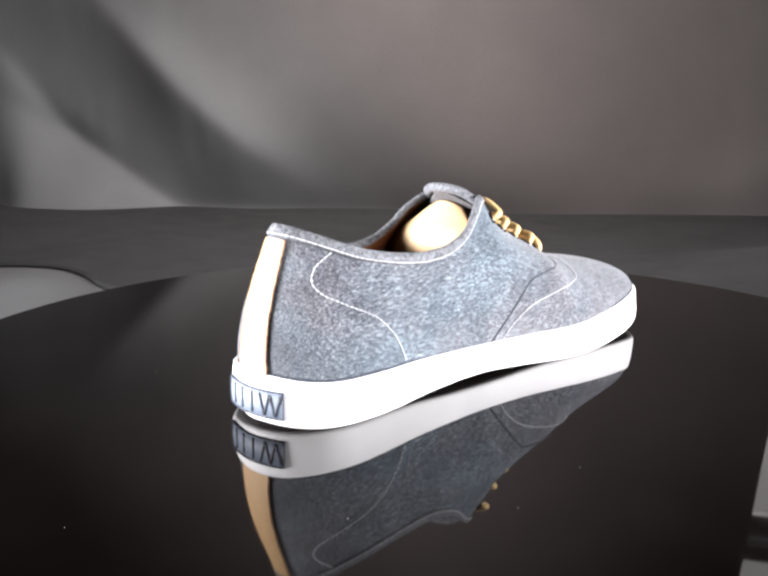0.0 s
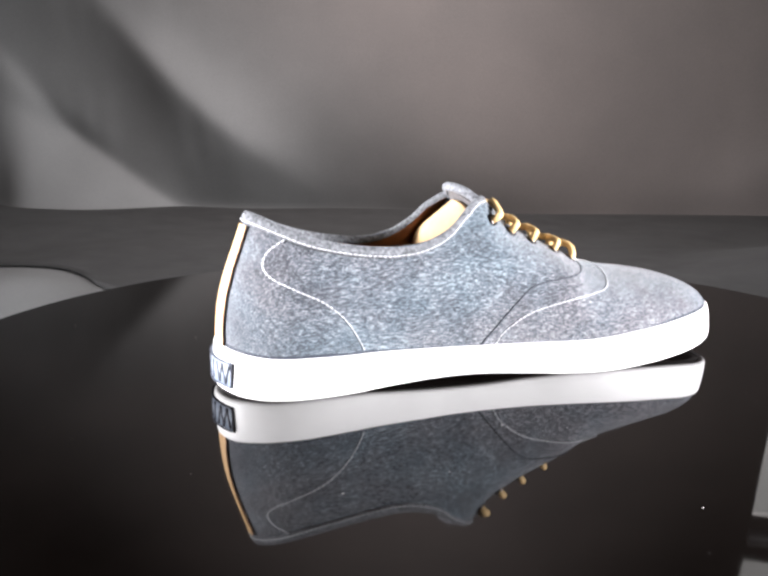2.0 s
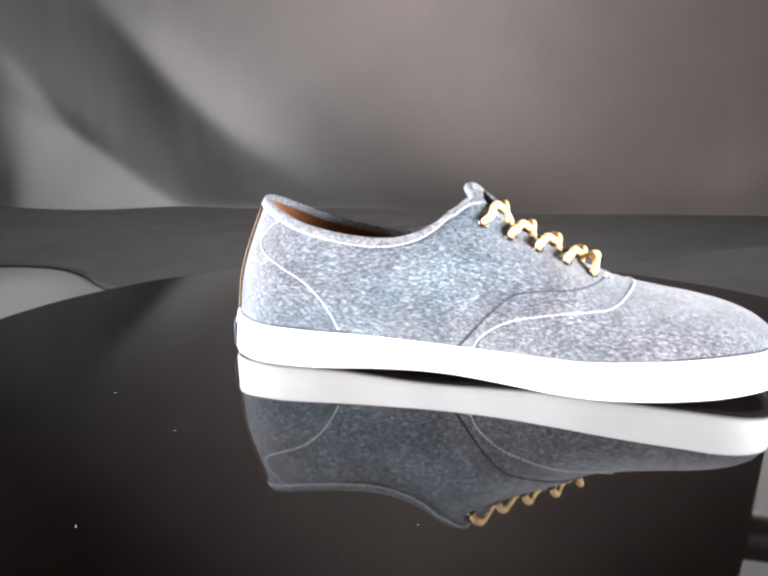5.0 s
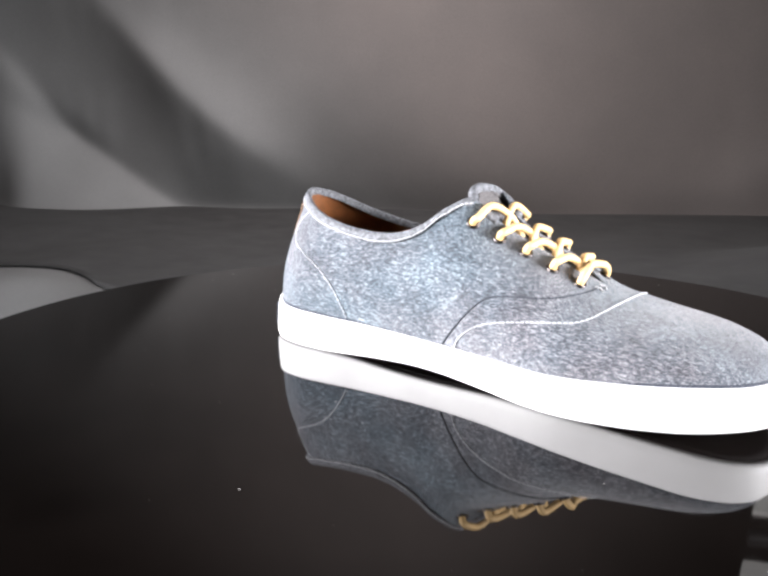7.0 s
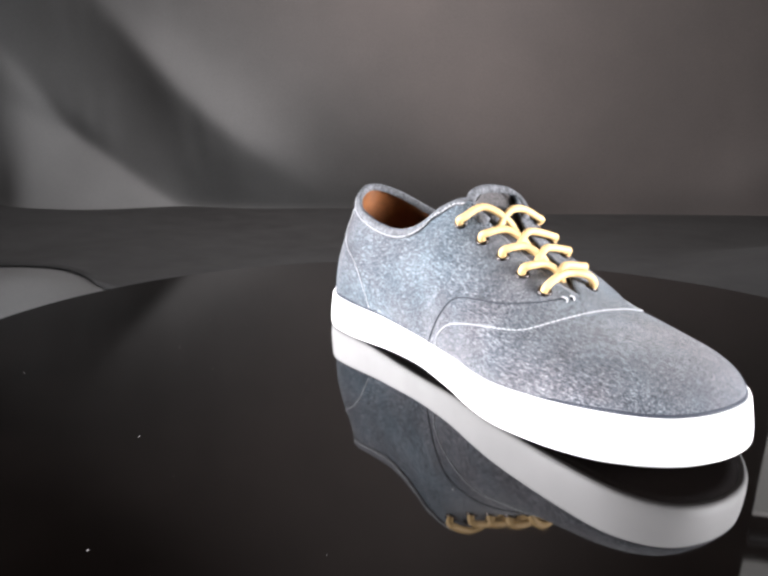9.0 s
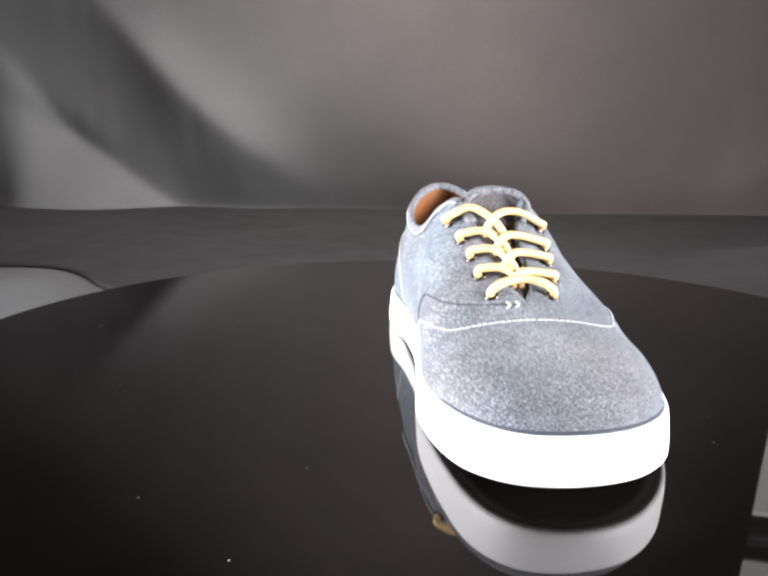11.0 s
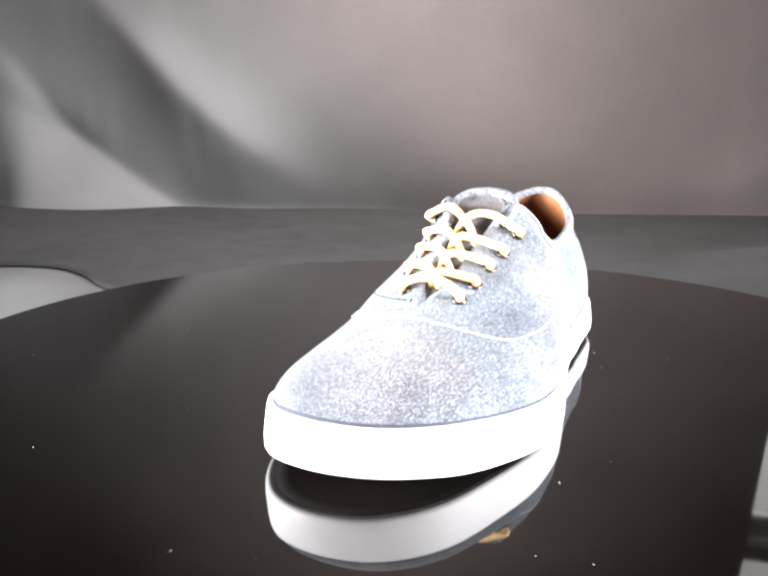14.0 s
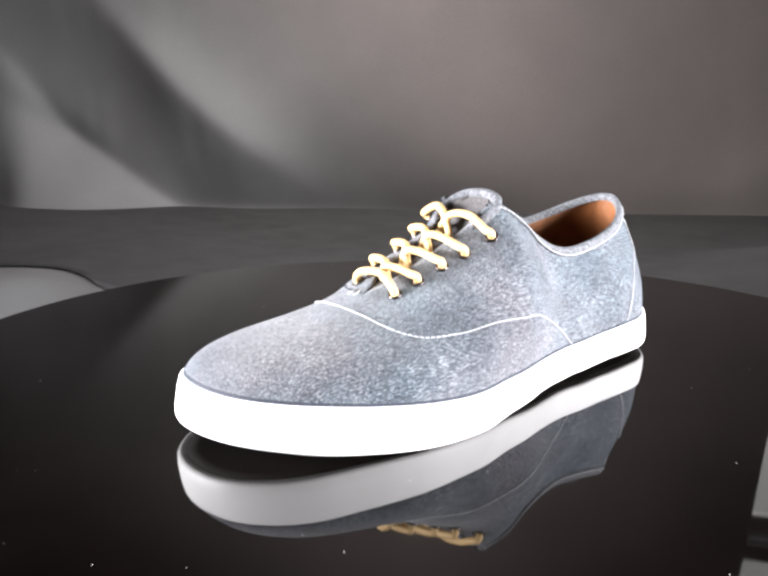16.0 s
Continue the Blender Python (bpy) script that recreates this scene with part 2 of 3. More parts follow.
def make_room():
    for name, lo, hi in (("floor", (-2.2, -2.2, -0.87), (2.2, 1.9, -0.80)), ("wall_north", (-2.2, 1.8, -0.80), (2.2, 1.9, 2.0)),
                         ("wall_south", (-2.2, -2.2, -0.80), (2.2, -2.1, 2.0)), ("wall_west", (-2.3, -2.2, -0.80), (-2.2, 1.9, 2.0)),
                         ("wall_east", (2.2, -2.2, -0.80), (2.3, 1.9, 2.0)), ("ceiling", (-2.3, -2.2, 2.0), (2.3, 1.9, 2.1))):
        bm = bmesh.new()
        box_mesh(bm, lo, hi)
        tagged(part(name, bm, WALL, smooth=False), "plain dark painted studio surface", name.split("_")[0], kind="structure")


def make_table():
    table = tagged(new("table"), "dark table under the cloth and the turntable", "table")
    table.location = (0, 0, -0.80)
    bm = bmesh.new()
    box_mesh(bm, (-1.7, -0.36, 0.71), (1.7, 1.2, 0.735), 0.004)
    part("tabletop", bm, FRAME, table, smooth=False)
    for x in (-1.6, 1.6):
        for y in (-0.3, 1.1):
            bm = bmesh.new()
            box_mesh(bm, (x - 0.03, y - 0.03, 0), (x + 0.03, y + 0.03, 0.71), 0.003)
            part("leg", bm, FRAME, table, smooth=False)


DISC = (-0.0011, 0.0)


def ring_rows(bm, profile, n=160):
    return [verts(bm, [(r * math.cos(a), r * math.sin(a), z) for a in np.arange(n) * 2 * math.pi / n]) for r, z in profile]


def make_turntable():
    table = tagged(new("turntable"), "round black mirror-gloss turntable with dust specks", "turntable")
    table.location = (*DISC, FLOOR_Z + 0.006)
    R, z0 = 0.3170, -FLOOR_Z - 0.006
    bm = bmesh.new()
    rows = ring_rows(bm, ((R - 0.02, z0 - 0.010), (R - 0.001, z0 - 0.010), (R, z0 - 0.009), (R, z0 - 0.0012), (R - 0.0003, z0 - 0.0004), (R - 0.0012, z0)))
    grid_faces(bm, rows, True)
    bm.faces.new(rows[0][::-1])
    bm.faces.new(rows[-1])
    disc = part("disc", bm, ACRYLIC, table, "glossy black acrylic disc", smooth=False)
    bm = bmesh.new()
    rows = ring_rows(bm, ((0.16, 0), (0.165, 0.002), (0.165, 0.020), (0.12, 0.024), (0.12, z0 - 0.0095)), 64)
    grid_faces(bm, rows, True)
    bm.faces.new(rows[0][::-1])
    bm.faces.new(rows[-1])
    part("base", bm, FRAME, table)
    rng = random.Random(4)
    bm = bmesh.new()
    for _ in range(90):
        r, a = 0.31 * math.sqrt(rng.random()), rng.random() * 6.283
        s = rng.choice((0.0002, 0.00025, 0.0003, 0.0004, 0.0005))
        x, y = r * math.cos(a), r * math.sin(a)
        n = rng.randint(4, 6)
        ring = verts(bm, [(x + s * rng.uniform(0.5, 1) * math.cos(k * 6.283 / n), y + s * rng.uniform(0.5, 1) * math.sin(k * 6.283 / n), z0 + 0.00005) for k in range(n)])
        top = bm.verts.new((x, y, z0 + s * 0.7))
        for k in range(n):
            bm.faces.new((ring[k], ring[(k + 1) % n], top))
    tagged(part("dust", bm, DUST, table, "pale dust specks", smooth=False), kind="stuff")
    return table


# ---- the shoe: x towards the toe, y towards its second side, z = 0 at the turntable's top ----
# rim x, rim y of both sides, edge x, y, z, then how the wall curves between them
STATIONS = np.array((
    (0.1745, -0.006, -0.006, 0.132, 0, 0.0466, 0.5, 0.15, 0.5),
    (0.1708, -0.0242, 0.0135, 0.129, 0, 0.0470, 0.5, 0.12, 0.52),
    (0.1605, -0.0366, 0.0295, 0.123, 0, 0.0478, 0.5, 0.08, 0.55),
    (0.144, -0.0448, 0.0432, 0.114, 0, 0.0491, 0.5, 0.05, 0.58),
    (0.1205, -0.0491, 0.0537, 0.104, 0, 0.0507, 0.52, 0.04, 0.6),
    (0.096, -0.0507, 0.0612, 0.094, 0, 0.0530, 0.56, 0.03, 0.6),
    (0.076, -0.0505, 0.0634, 0.083, 0.0013, 0.0562, 0.62, 0.02, 0.6),
    (0.056, -0.0475, 0.0628, 0.064, 0.0062, 0.0652, 0.72, 0.02, 0.58),
    (0.036, -0.043, 0.0584, 0.043, 0.0074, 0.0746, 0.78, 0.03, 0.56),
    (0.018, -0.0400, 0.0552, 0.024, 0.0105, 0.0842, 0.78, 0.07, 0.54),
    (0.002, -0.0378, 0.0510, 0.010, 0.0170, 0.0955, 0.72, 0.15, 0.5),
    (-0.014, -0.0363, 0.0475, -0.0035, 0.025, 0.0875, 0.55, 0.26, 0.48),
    (-0.029, -0.0357, 0.0455, -0.014, 0.0285, 0.0775, 0.42, 0.36, 0.46),
    (-0.043, -0.0352, 0.0450, -0.027, 0.03, 0.0705, 0.36, 0.42, 0.45),
    (-0.057, -0.0352, 0.0435, -0.042, 0.03, 0.068, 0.32, 0.45, 0.45),
    (-0.072, -0.0361, 0.0425, -0.057, 0.0298, 0.0695, 0.3, 0.45, 0.45),
    (-0.0885, -0.0366, 0.0415, -0.073, 0.0285, 0.073, 0.32, 0.42, 0.45),
    (-0.105, -0.0355, 0.0395, -0.0905, 0.025, 0.0785, 0.35, 0.4, 0.45),
    (-0.12, -0.03, 0.0330, -0.1055, 0.0175, 0.0858, 0.4, 0.36, 0.45),
    (-0.1317, -0.018, 0.0205, -0.1147, 0.0085, 0.0908, 0.42, 0.35, 0.45),
    (-0.1365, 0, 0, -0.1178, 0, 0.092, 0.42, 0.35, 0.45)))
RIM_Z = ((-0.137, 0.0260), (-0.122, 0.0232), (-0.09, 0.0215), (-0.05, 0.0205), (0.0, 0.0190), (0.04, 0.0185), (0.07, 0.0190),
         (0.10, 0.0215), (0.12, 0.0235), (0.14, 0.0260), (0.176, 0.0290))
SOLE_Z = ((-0.137, 0.0025), (-0.125, 0.0008), (-0.10, 0.0), (-0.065, 0.0004), (-0.045, 0.0018), (-0.02, 0.0030), (0.0, 0.0030),
          (0.025, 0.0015), (0.05, 0.0), (0.09, 0.0), (0.115, 0.0016), (0.135, 0.0037), (0.155, 0.0066), (0.176, 0.0093))
MID_Y = 0.0129
AXIS_X = -0.0011
# how much higher the open edge stands on each side, by station
EDGE_LIFT = {0: ((8, 0), (9, 0.0008), (10, 0.0020), (11, 0.0040), (12, 0.0055), (13, 0.0065), (14, 0.0065), (15, 0.0055), (16, 0.0040), (17, 0.0025), (18, 0.0010), (19, 0)),
             1: ((8, 0), (9, 0.0008), (10, 0.0020), (11, 0.0030), (12, 0.0028), (15, 0.0022), (17, 0.0010), (19, 0))}
SWELL = {0: (0, 0.001, 0.007, 0.008, 0.005, 0.002, 0), 1: (0, 0.001, 0.002, 0.003, 0.002, 0.002, 0)}
FULL = {0: (1.0, 1.0, 1.06, 1.04, 1.0, 1.0), 1: (1.0, 0.97, 0.84, 0.80, 0.90, 1.0)}
NU, NS = 161, 33


def at_station(u):
    """The stations' numbers at places u from 0 (toe) to 20 (heel)."""
    s = STATIONS
    first, last = s[1].copy(), s[-2].copy()
    first[1], first[2], first[4] = s[1][2], s[1][1], -s[1][4]
    last[1], last[2], last[4] = -s[-2][1], -s[-2][2], -s[-2][4]
    c = np.vstack([first, s, last])
    u = np.clip(np.atleast_1d(np.asarray(u, float)), 0, 20)
    i = np.minimum(u.astype(int), 19)
    t = (u - i)[:, None]
    a, b, d, e = c[i], c[i + 1], c[i + 2], c[i + 3]
    return 0.5 * (2 * b + (d - a) * t + (2 * a - 5 * b + 4 * d - e) * t**2 + (3 * b - a - 3 * d + e) * t**3)


def toe_in(u):
    """How far the sole's rim draws in round the toe."""
    return 0.0022 * np.exp(-(np.asarray(u, float) / 1.8) ** 2)


def outline(side, u, inset):
    """The sole's edge on one side (0 or 1), drawn in by inset."""
    d = 0.02
    p = at_station(u)[:, [0, 1 + side]]
    t = at_station(np.clip(u + d, 0, 20))[:, [0, 1 + side]] - at_station(np.clip(u - d, 0, 20))[:, [0, 1 + side]]
    sign = 1 if side == 0 else -1
    n = np.stack([-t[:, 1], t[:, 0]], 1) * sign
    n[0], n[-1] = ((1, 0), (-1, 0)) if len(n) > 2 else (n[0], n[-1])
    n /= np.linalg.norm(n, axis=1, keepdims=True)
    return p - n * np.reshape(inset, (-1, 1))


def shell(side, lift=0.0, u=None, s=None):
    """Points of the upper's outer face on one side, rows by u, moved outwards by lift, and its normals."""
    u = np.linspace(0, 20, NU) if u is None else u
    s = np.linspace(0, 1, NS) if s is None else s
    st = at_station(u)
    sg = -1 if side == 0 else 1
    rim2 = outline(side, u, 0.0032 + toe_in(u))
    rz = cubic(RIM_Z, rim2[:, 0]) - 0.0015
    p0 = np.column_stack([rim2, rz])
    ye = np.maximum(st[:, 4], 0) * np.clip((u - 6.22) / 0.5, 0, 1)
    lift_u, lift_z = zip(*EDGE_LIFT[side])
    p3 = np.column_stack([st[:, 3], sg * ye, st[:, 5] + np.interp(u, lift_u, lift_z)])
    p3[u < 5.95, 1] = 0
    dz = (p3[:, 2] - p0[:, 2])[:, None]
    up = np.array([[0, 0, 1.0]])
    out = np.column_stack([outline(side, u, -0.0010) - outline(side, u, 0.0032), np.zeros(len(u))]) / 0.0042
    swell = np.interp(u, (0, 3, 6, 9, 12, 15, 20), SWELL[side])[:, None]
    p1 = p0 + up * dz * st[:, 8:9] + out * swell
    flat = (p0 - p3) * np.array([[1, 1, 0]])
    full = np.interp(u, (0, 4, 6.5, 9, 11, 14), FULL[side])[:, None]
    p2 = p3 + flat * st[:, 6:7] * full - up * dz * st[:, 7:8]
    t = s[None, :, None]
    q = ((1 - t)**3 * p0[:, None] + 3 * t * (1 - t)**2 * p1[:, None] + 3 * t**2 * (1 - t) * p2[:, None] + t**3 * p3[:, None])
    du, ds = np.gradient(q, axis=0), np.gradient(q, axis=1)
    n = np.cross(du, ds) * (1 if side == 0 else -1)
    n /= np.linalg.norm(n, axis=2, keepdims=True) + 1e-12
    for end, stop in ((0, 0), (-1, 20)):
        if u[end] == stop:
            n[end, :, 1] = 0
    n[u < 5.95, -1, 1] = 0
    n /= np.linalg.norm(n, axis=2, keepdims=True) + 1e-12
    flip = np.sign(np.median(n[len(u) // 2, :, 1]) * sg)
    n *= flip if flip else 1
    return q + n * lift, n


FINE = {k: shell(k, 0, np.linspace(0, 20, 641), np.linspace(0, 1, 121)) for k in (0, 1)}


def on_shell(side, a, b, axes=(0, 2), lift=0.0):
    """The point of the upper nearest to (a, b) as seen along y (axes x, z) or from above (axes x, y), with its normal."""
    q, n = FINE[side]
    d = (q[..., axes[0]] - a) ** 2 + (q[..., axes[1]] - b) ** 2
    i = np.unravel_index(np.argmin(d), d.shape)
    return q[i] + n[i] * lift, n[i]


def on_grid(side, u, t, lift=0.0):
    """The point of the upper at station u and height t, with its normal."""
    q, n = FINE[side]
    i, j = min(u / 20 * 640, 639.999), min(t * 120, 119.999)
    a, b = int(i), int(j)
    f, g = i - a, j - b
    p, m = ((1 - f) * ((1 - g) * w[a, b] + g * w[a, b + 1]) + f * ((1 - g) * w[a + 1, b] + g * w[a + 1, b + 1]) for w in (q, n))
    m = m / np.linalg.norm(m)
    return p + m * lift, m


def grid_line(side, pts, count, lift=0.0004):
    pairs = [on_grid(side, u, min(max(t, 0), 1), lift) for u, t in spline(pts, count)]
    return np.array([v[0] for v in pairs]), np.array([v[1] for v in pairs])


def stitched(bm, p, n, pitch=0.0027, width=0.00030, fill=0.74):
    """A row of short raised stitches along a line."""
    d = np.concatenate([[0], np.cumsum(np.linalg.norm(np.diff(p, axis=0), axis=1))])
    pitch = d[-1] / max(1, round(d[-1] / pitch))
    pos = 0.0
    while pos + pitch * fill < d[-1]:
        w = np.linspace(pos, pos + pitch * fill, 4)
        seg = np.column_stack([np.interp(w, d, p[:, k]) for k in range(3)])
        nn = np.column_stack([np.interp(w, d, n[:, k]) for k in range(3)])
        tube(bm, seg + nn * np.array([[0], [0.00025], [0.00025], [0]]), width, 5, nn, 0.8)
        pos += pitch


def sole_ring(inset, height, n=121):
    """One closed ring round the sole; height from 0 (bottom) to 1 (rim)."""
    u = np.linspace(0, 20, n)
    a, b = (outline(side, u, inset + toe_in(u) * height**2) for side in (0, 1))
    loop = np.vstack([a, b[-2:0:-1]])
    zb, zt = cubic(SOLE_Z, loop[:, 0]), cubic(RIM_Z, loop[:, 0])
    zb = zb + 0.0042 * np.clip(loop[:, 1] / 0.03, 0, 1) * np.clip((-0.02 - loop[:, 0]) / 0.05, 0, 1)
    return np.column_stack([loop, zb + (zt - zb) * height])


def cap(bm, ring):
    """Faces across a ring from sole_ring, side to side."""
    n = len(ring) // 2 + 1
    a, b = ring[:n], [ring[0]] + ring[n:][::-1] + [ring[n - 1]]
    for k in range(n - 1):
        q = list(dict.fromkeys((a[k], a[k + 1], b[k + 1], b[k])))
        if len(q) > 2:
            bm.faces.new(q)


def make_shoe():
    shoe = tagged(new("shoe"), "grey-blue chambray lace-up sneaker with white rubber sole, toe slightly raised", "shoe")

    # sole
    bm = bmesh.new()
    rows = [verts(bm, sole_ring(i, h)) for i, h in ((0.012, 0.12), (0.0018, 0.0), (0.0006, 0.03), (0.0001, 0.09), (0.0, 0.30),
                                                    (0.0006, 0.70), (0.0011, 0.92), (0.0015, 0.985), (0.0024, 1.0), (0.006, 0.97))]
    grid_faces(bm, rows, True)
    cap(bm, rows[-1])
    part("sole", bm, RUBBER, shoe, "thick white rubber sole")
    bm = bmesh.new()
    low = sole_ring(0.004, 0.0)
    rows = [verts(bm, low + np.array([0, 0, 0.0012])), verts(bm, low), verts(bm, sole_ring(0.010, 0.0) + np.array([0, 0, 0.0002]))]
    grid_faces(bm, rows, True)
    cap(bm, rows[-1])
    part("outsole", bm, TREAD, shoe, "dark rubber tread")
    # dark line where the upper meets the sole
    bm = bmesh.new()
    loop = sole_ring(0.0029, 1.0)
    loop[:, 2] += 0.0004
    rows = [verts(bm, loop + np.array([0, 0, dz])) for dz in (-0.001, 0.0009)]
    loop2 = sole_ring(0.0040, 1.0)
    loop2[:, 2] += 0.0014
    rows.append(verts(bm, loop2))
    grid_faces(bm, rows, True)
    part("foxing_edge", bm, NAVY, shoe, "thin navy edge line above the sole")

    # upper: outer and inner face joined at the open edge
    bm = bmesh.new()
    for side in (0, 1):
        q, n = shell(side)
        outer = [verts(bm, r) for r in q]
        grid_faces(bm, outer)
        k0 = int(6.0 / 20 * (NU - 1))
        inner = [verts(bm, r) for r in (q - n * 0.0016)[k0:]]
        grid_faces(bm, inner)
        for k in range(len(inner) - 1):
            bm.faces.new((outer[k0 + k][-1], outer[k0 + k + 1][-1], inner[k + 1][-1], inner[k][-1]))
    bmesh.ops.remove_doubles(bm, verts=bm.verts, dist=2e-5)
    part("upper", bm, CHAMBRAY, shoe, "washed grey-blue chambray fabric upper")
    bm = bmesh.new()
    for side in (0, 1):
        q, n = shell(side, -0.0021)
        rows = [verts(bm, r[:-1]) for r in q[int(10.2 / 20 * (NU - 1)):]]
        grid_faces(bm, rows)
    bmesh.ops.remove_doubles(bm, verts=bm.verts, dist=2e-5)
    part("lining", bm, LEATHER, shoe, "tan leather lining")
    bm = bmesh.new()
    rows = [verts(bm, sole_ring(i, 1.0) + np.array([0, 0, z])) for i, z in ((0.0055, 0.004), (0.012, 0.003))]
    grid_faces(bm, rows, True)
    cap(bm, rows[-1])
    part("insole", bm, LEATHER, shoe, "tan leather insole")

    # collar binding from one eyestay top round the heel to the other
    u = np.linspace(9.9, 20, 110)
    edge = []
    for side in (0, 1):
        q, n = shell(side, 0, u, np.linspace(0, 1, 61))
        c, nn = q[:, -1] - n[:, -1] * 0.0010, n[:, -2]
        edge.append((c, nn, q, n))
    bm = bmesh.new()
    rows = []
    for side in (0, 1):
        c, nn, q, n = edge[side]
        band = []
        for k in range(len(u)):
            length = np.cumsum(np.linalg.norm(np.diff(q[k][::-1], axis=0), axis=1))
            j = 60 - int(np.searchsorted(length, 0.0052))
            j2 = (60 + j) // 2
            tip = q[k][60] + (q[k][60] - q[k][58]) / (np.linalg.norm(q[k][60] - q[k][58]) + 1e-9) * 0.0012
            band.append([q[k][j] + n[k][j] * 0.0002, q[k][j] + n[k][j] * 0.0010, q[k][j2] + n[k][j2] * 0.0013, q[k][59] + n[k][59] * 0.0011,
                         tip + n[k][59] * 0.0002, tip - n[k][59] * 0.0016, q[k][58] - n[k][58] * 0.0030, q[k][j2] - n[k][j2] * 0.0030])
        rows.append(band)
    for band in rows:
        grid_faces(bm, [verts(bm, b) for b in band])
    bmesh.ops.remove_doubles(bm, verts=bm.verts, dist=3e-5)
    part("collar_binding", bm, BINDING, shoe, "pale grey folded collar binding")
    bm = bmesh.new()
    for side in (0, 1):
        c, nn, q, n = edge[side]
        p, m = [], []
        for k in range(len(u)):
            length = np.cumsum(np.linalg.norm(np.diff(q[k][::-1], axis=0), axis=1))
            j = 60 - int(np.searchsorted(length, 0.0040))
            p.append(q[k][j] + n[k][j] * 0.0012)
            m.append(n[k][j])
        stitched(bm, np.array(p), np.array(m), 0.0027, 0.00026)
    part("collar_stitching", bm, THREAD, shoe, "white collar stitching")

    # seams and stitching on the sides
    counter = {1: ((17.90, 0.93), (18.45, 0.79), (18.55, 0.675), (18.30, 0.608), (17.85, 0.575), (17.30, 0.51), (16.80, 0.375), (16.40, 0.20), (16.06, 0.04)),
               0: ((17.75, 0.93), (18.22, 0.79), (18.28, 0.675), (17.91, 0.608), (17.19, 0.575), (16.34, 0.51), (15.56, 0.375), (14.94, 0.20), (14.50, 0.04))}
    vamp = {0: ((9.45, 0.01), (9.16, 0.083), (8.41, 0.192), (7.41, 0.30), (6.44, 0.417), (5.69, 0.54), (5.19, 0.77), (4.90, 1.0)),
            1: ((12.2, 0.03), (11.06, 0.175), (9.12, 0.275), (7.66, 0.365), (6.62, 0.425), (5.75, 0.51), (5.20, 0.65), (4.98, 0.86), (4.90, 1.0))}
    for side in (0, 1):
        bm = bmesh.new()
        stitched(bm, *grid_line(side, counter[side], 110))
        part("counter_stitching", bm, THREAD, shoe, "white curved heel stitching")
        bm = bmesh.new()
        stitched(bm, *grid_line(side, vamp[side], 130))
        part("vamp_stitching", bm, THREAD, shoe, "white curved vamp stitching")
    # the seam's dark colour paints the shadow under the quarter's overlapping edge
    for side, seam in ((0, ((10.05, 0.0), (9.38, 0.125), (8.81, 0.25), (8.22, 0.385), (7.34, 0.50), (6.70, 0.61), (6.30, 0.76), (6.16, 0.90))),):
        bm = bmesh.new()
        tube(bm, *[v[0] if k == 0 else v for k, v in ((0, grid_line(side, seam, 70, 0.0002)), (1, np.linspace(0.0005, 0.00032, 70)), (2, 6))])
        part("quarter_seam", bm, SEAM_SHADE, shoe, "seam line darkened as the shadow where the quarter overlaps the vamp")
        bm = bmesh.new()
        for t in (0.90, 0.945):
            tube(bm, grid_line(side, ((6.22, t), (6.10, t + 0.012), (5.98, t - 0.01)), 8, 0.0005)[0], 0.00035, 6)
        part("bar_tack", bm, THREAD, shoe, "white bar tack at the foot of the throat")

    # heel strap
    bm = bmesh.new()
    sides = []
    for side in (0, 1):
        q, n = FINE[side]
        col = []
        for j in range(2, 114, 4):
            w = (0.0084 if side == 0 else 0.0118) - 0.0026 * j / 114
            i = int(np.argmin(np.abs(np.abs(q[-90:, j, 1]) - w))) + len(q) - 90
            idx = np.linspace(i, len(q) - 1, 7).astype(int)
            col.append([q[k, j] + n[k, j] * 0.0013 for k in idx])
        sides.append(col)
    rows = [verts(bm, a + b[-2::-1]) for a, b in zip(*sides)]
    grid_faces(bm, rows)
    part("heel_strap", bm, STRAP, shoe, "cream leather heel strap")
    for col in sides:
        bm = bmesh.new()
        tube(bm, [r[0] for r in col], 0.00038, 6, flat=1.0)
        part("piping", bm, PIPING, shoe, "brown strap edge")

    # heel label with plain strokes in place of its lettering
    u = np.linspace(17.5, 20, 60)
    strip = np.vstack([outline(0, u, -0.0006), outline(1, u, -0.0006)[-2::-1]])
    strip = strip[np.abs(strip[:, 1]) < 0.0215]

    def label_at(y, z, out=0.0):
        x = np.interp(y, strip[:, 1], strip[:, 0]) if strip[0, 1] < strip[-1, 1] else np.interp(-y, -strip[:, 1], strip[:, 0])
        return (x - out, y, z)

    bm = bmesh.new()
    ys = np.linspace(-0.0195, 0.0195, 27)
    loops = [[label_at(y, z, o) for y in ys] for z, o in ((0.0052, -0.002), (0.0052, 0.0), (0.0118, 0.0003), (0.0186, 0.0), (0.0186, -0.002))]
    grid_faces(bm, [verts(bm, r) for r in loops])
    plate = part("heel_label", bm, PLATE, shoe, "slate rubber heel label with dark strokes")
    bm = bmesh.new()
    arc = []
    for cy, cz, a0 in ((0.0179, 0.0170, 0), (-0.0179, 0.0170, 90), (-0.0179, 0.0068, 180), (0.0179, 0.0068, 270)):
        arc += [(cy + 0.0014 * math.cos(radians(a0 + d)), cz + 0.0014 * math.sin(radians(a0 + d))) for d in (0, 30, 60, 90)]
    ring = []
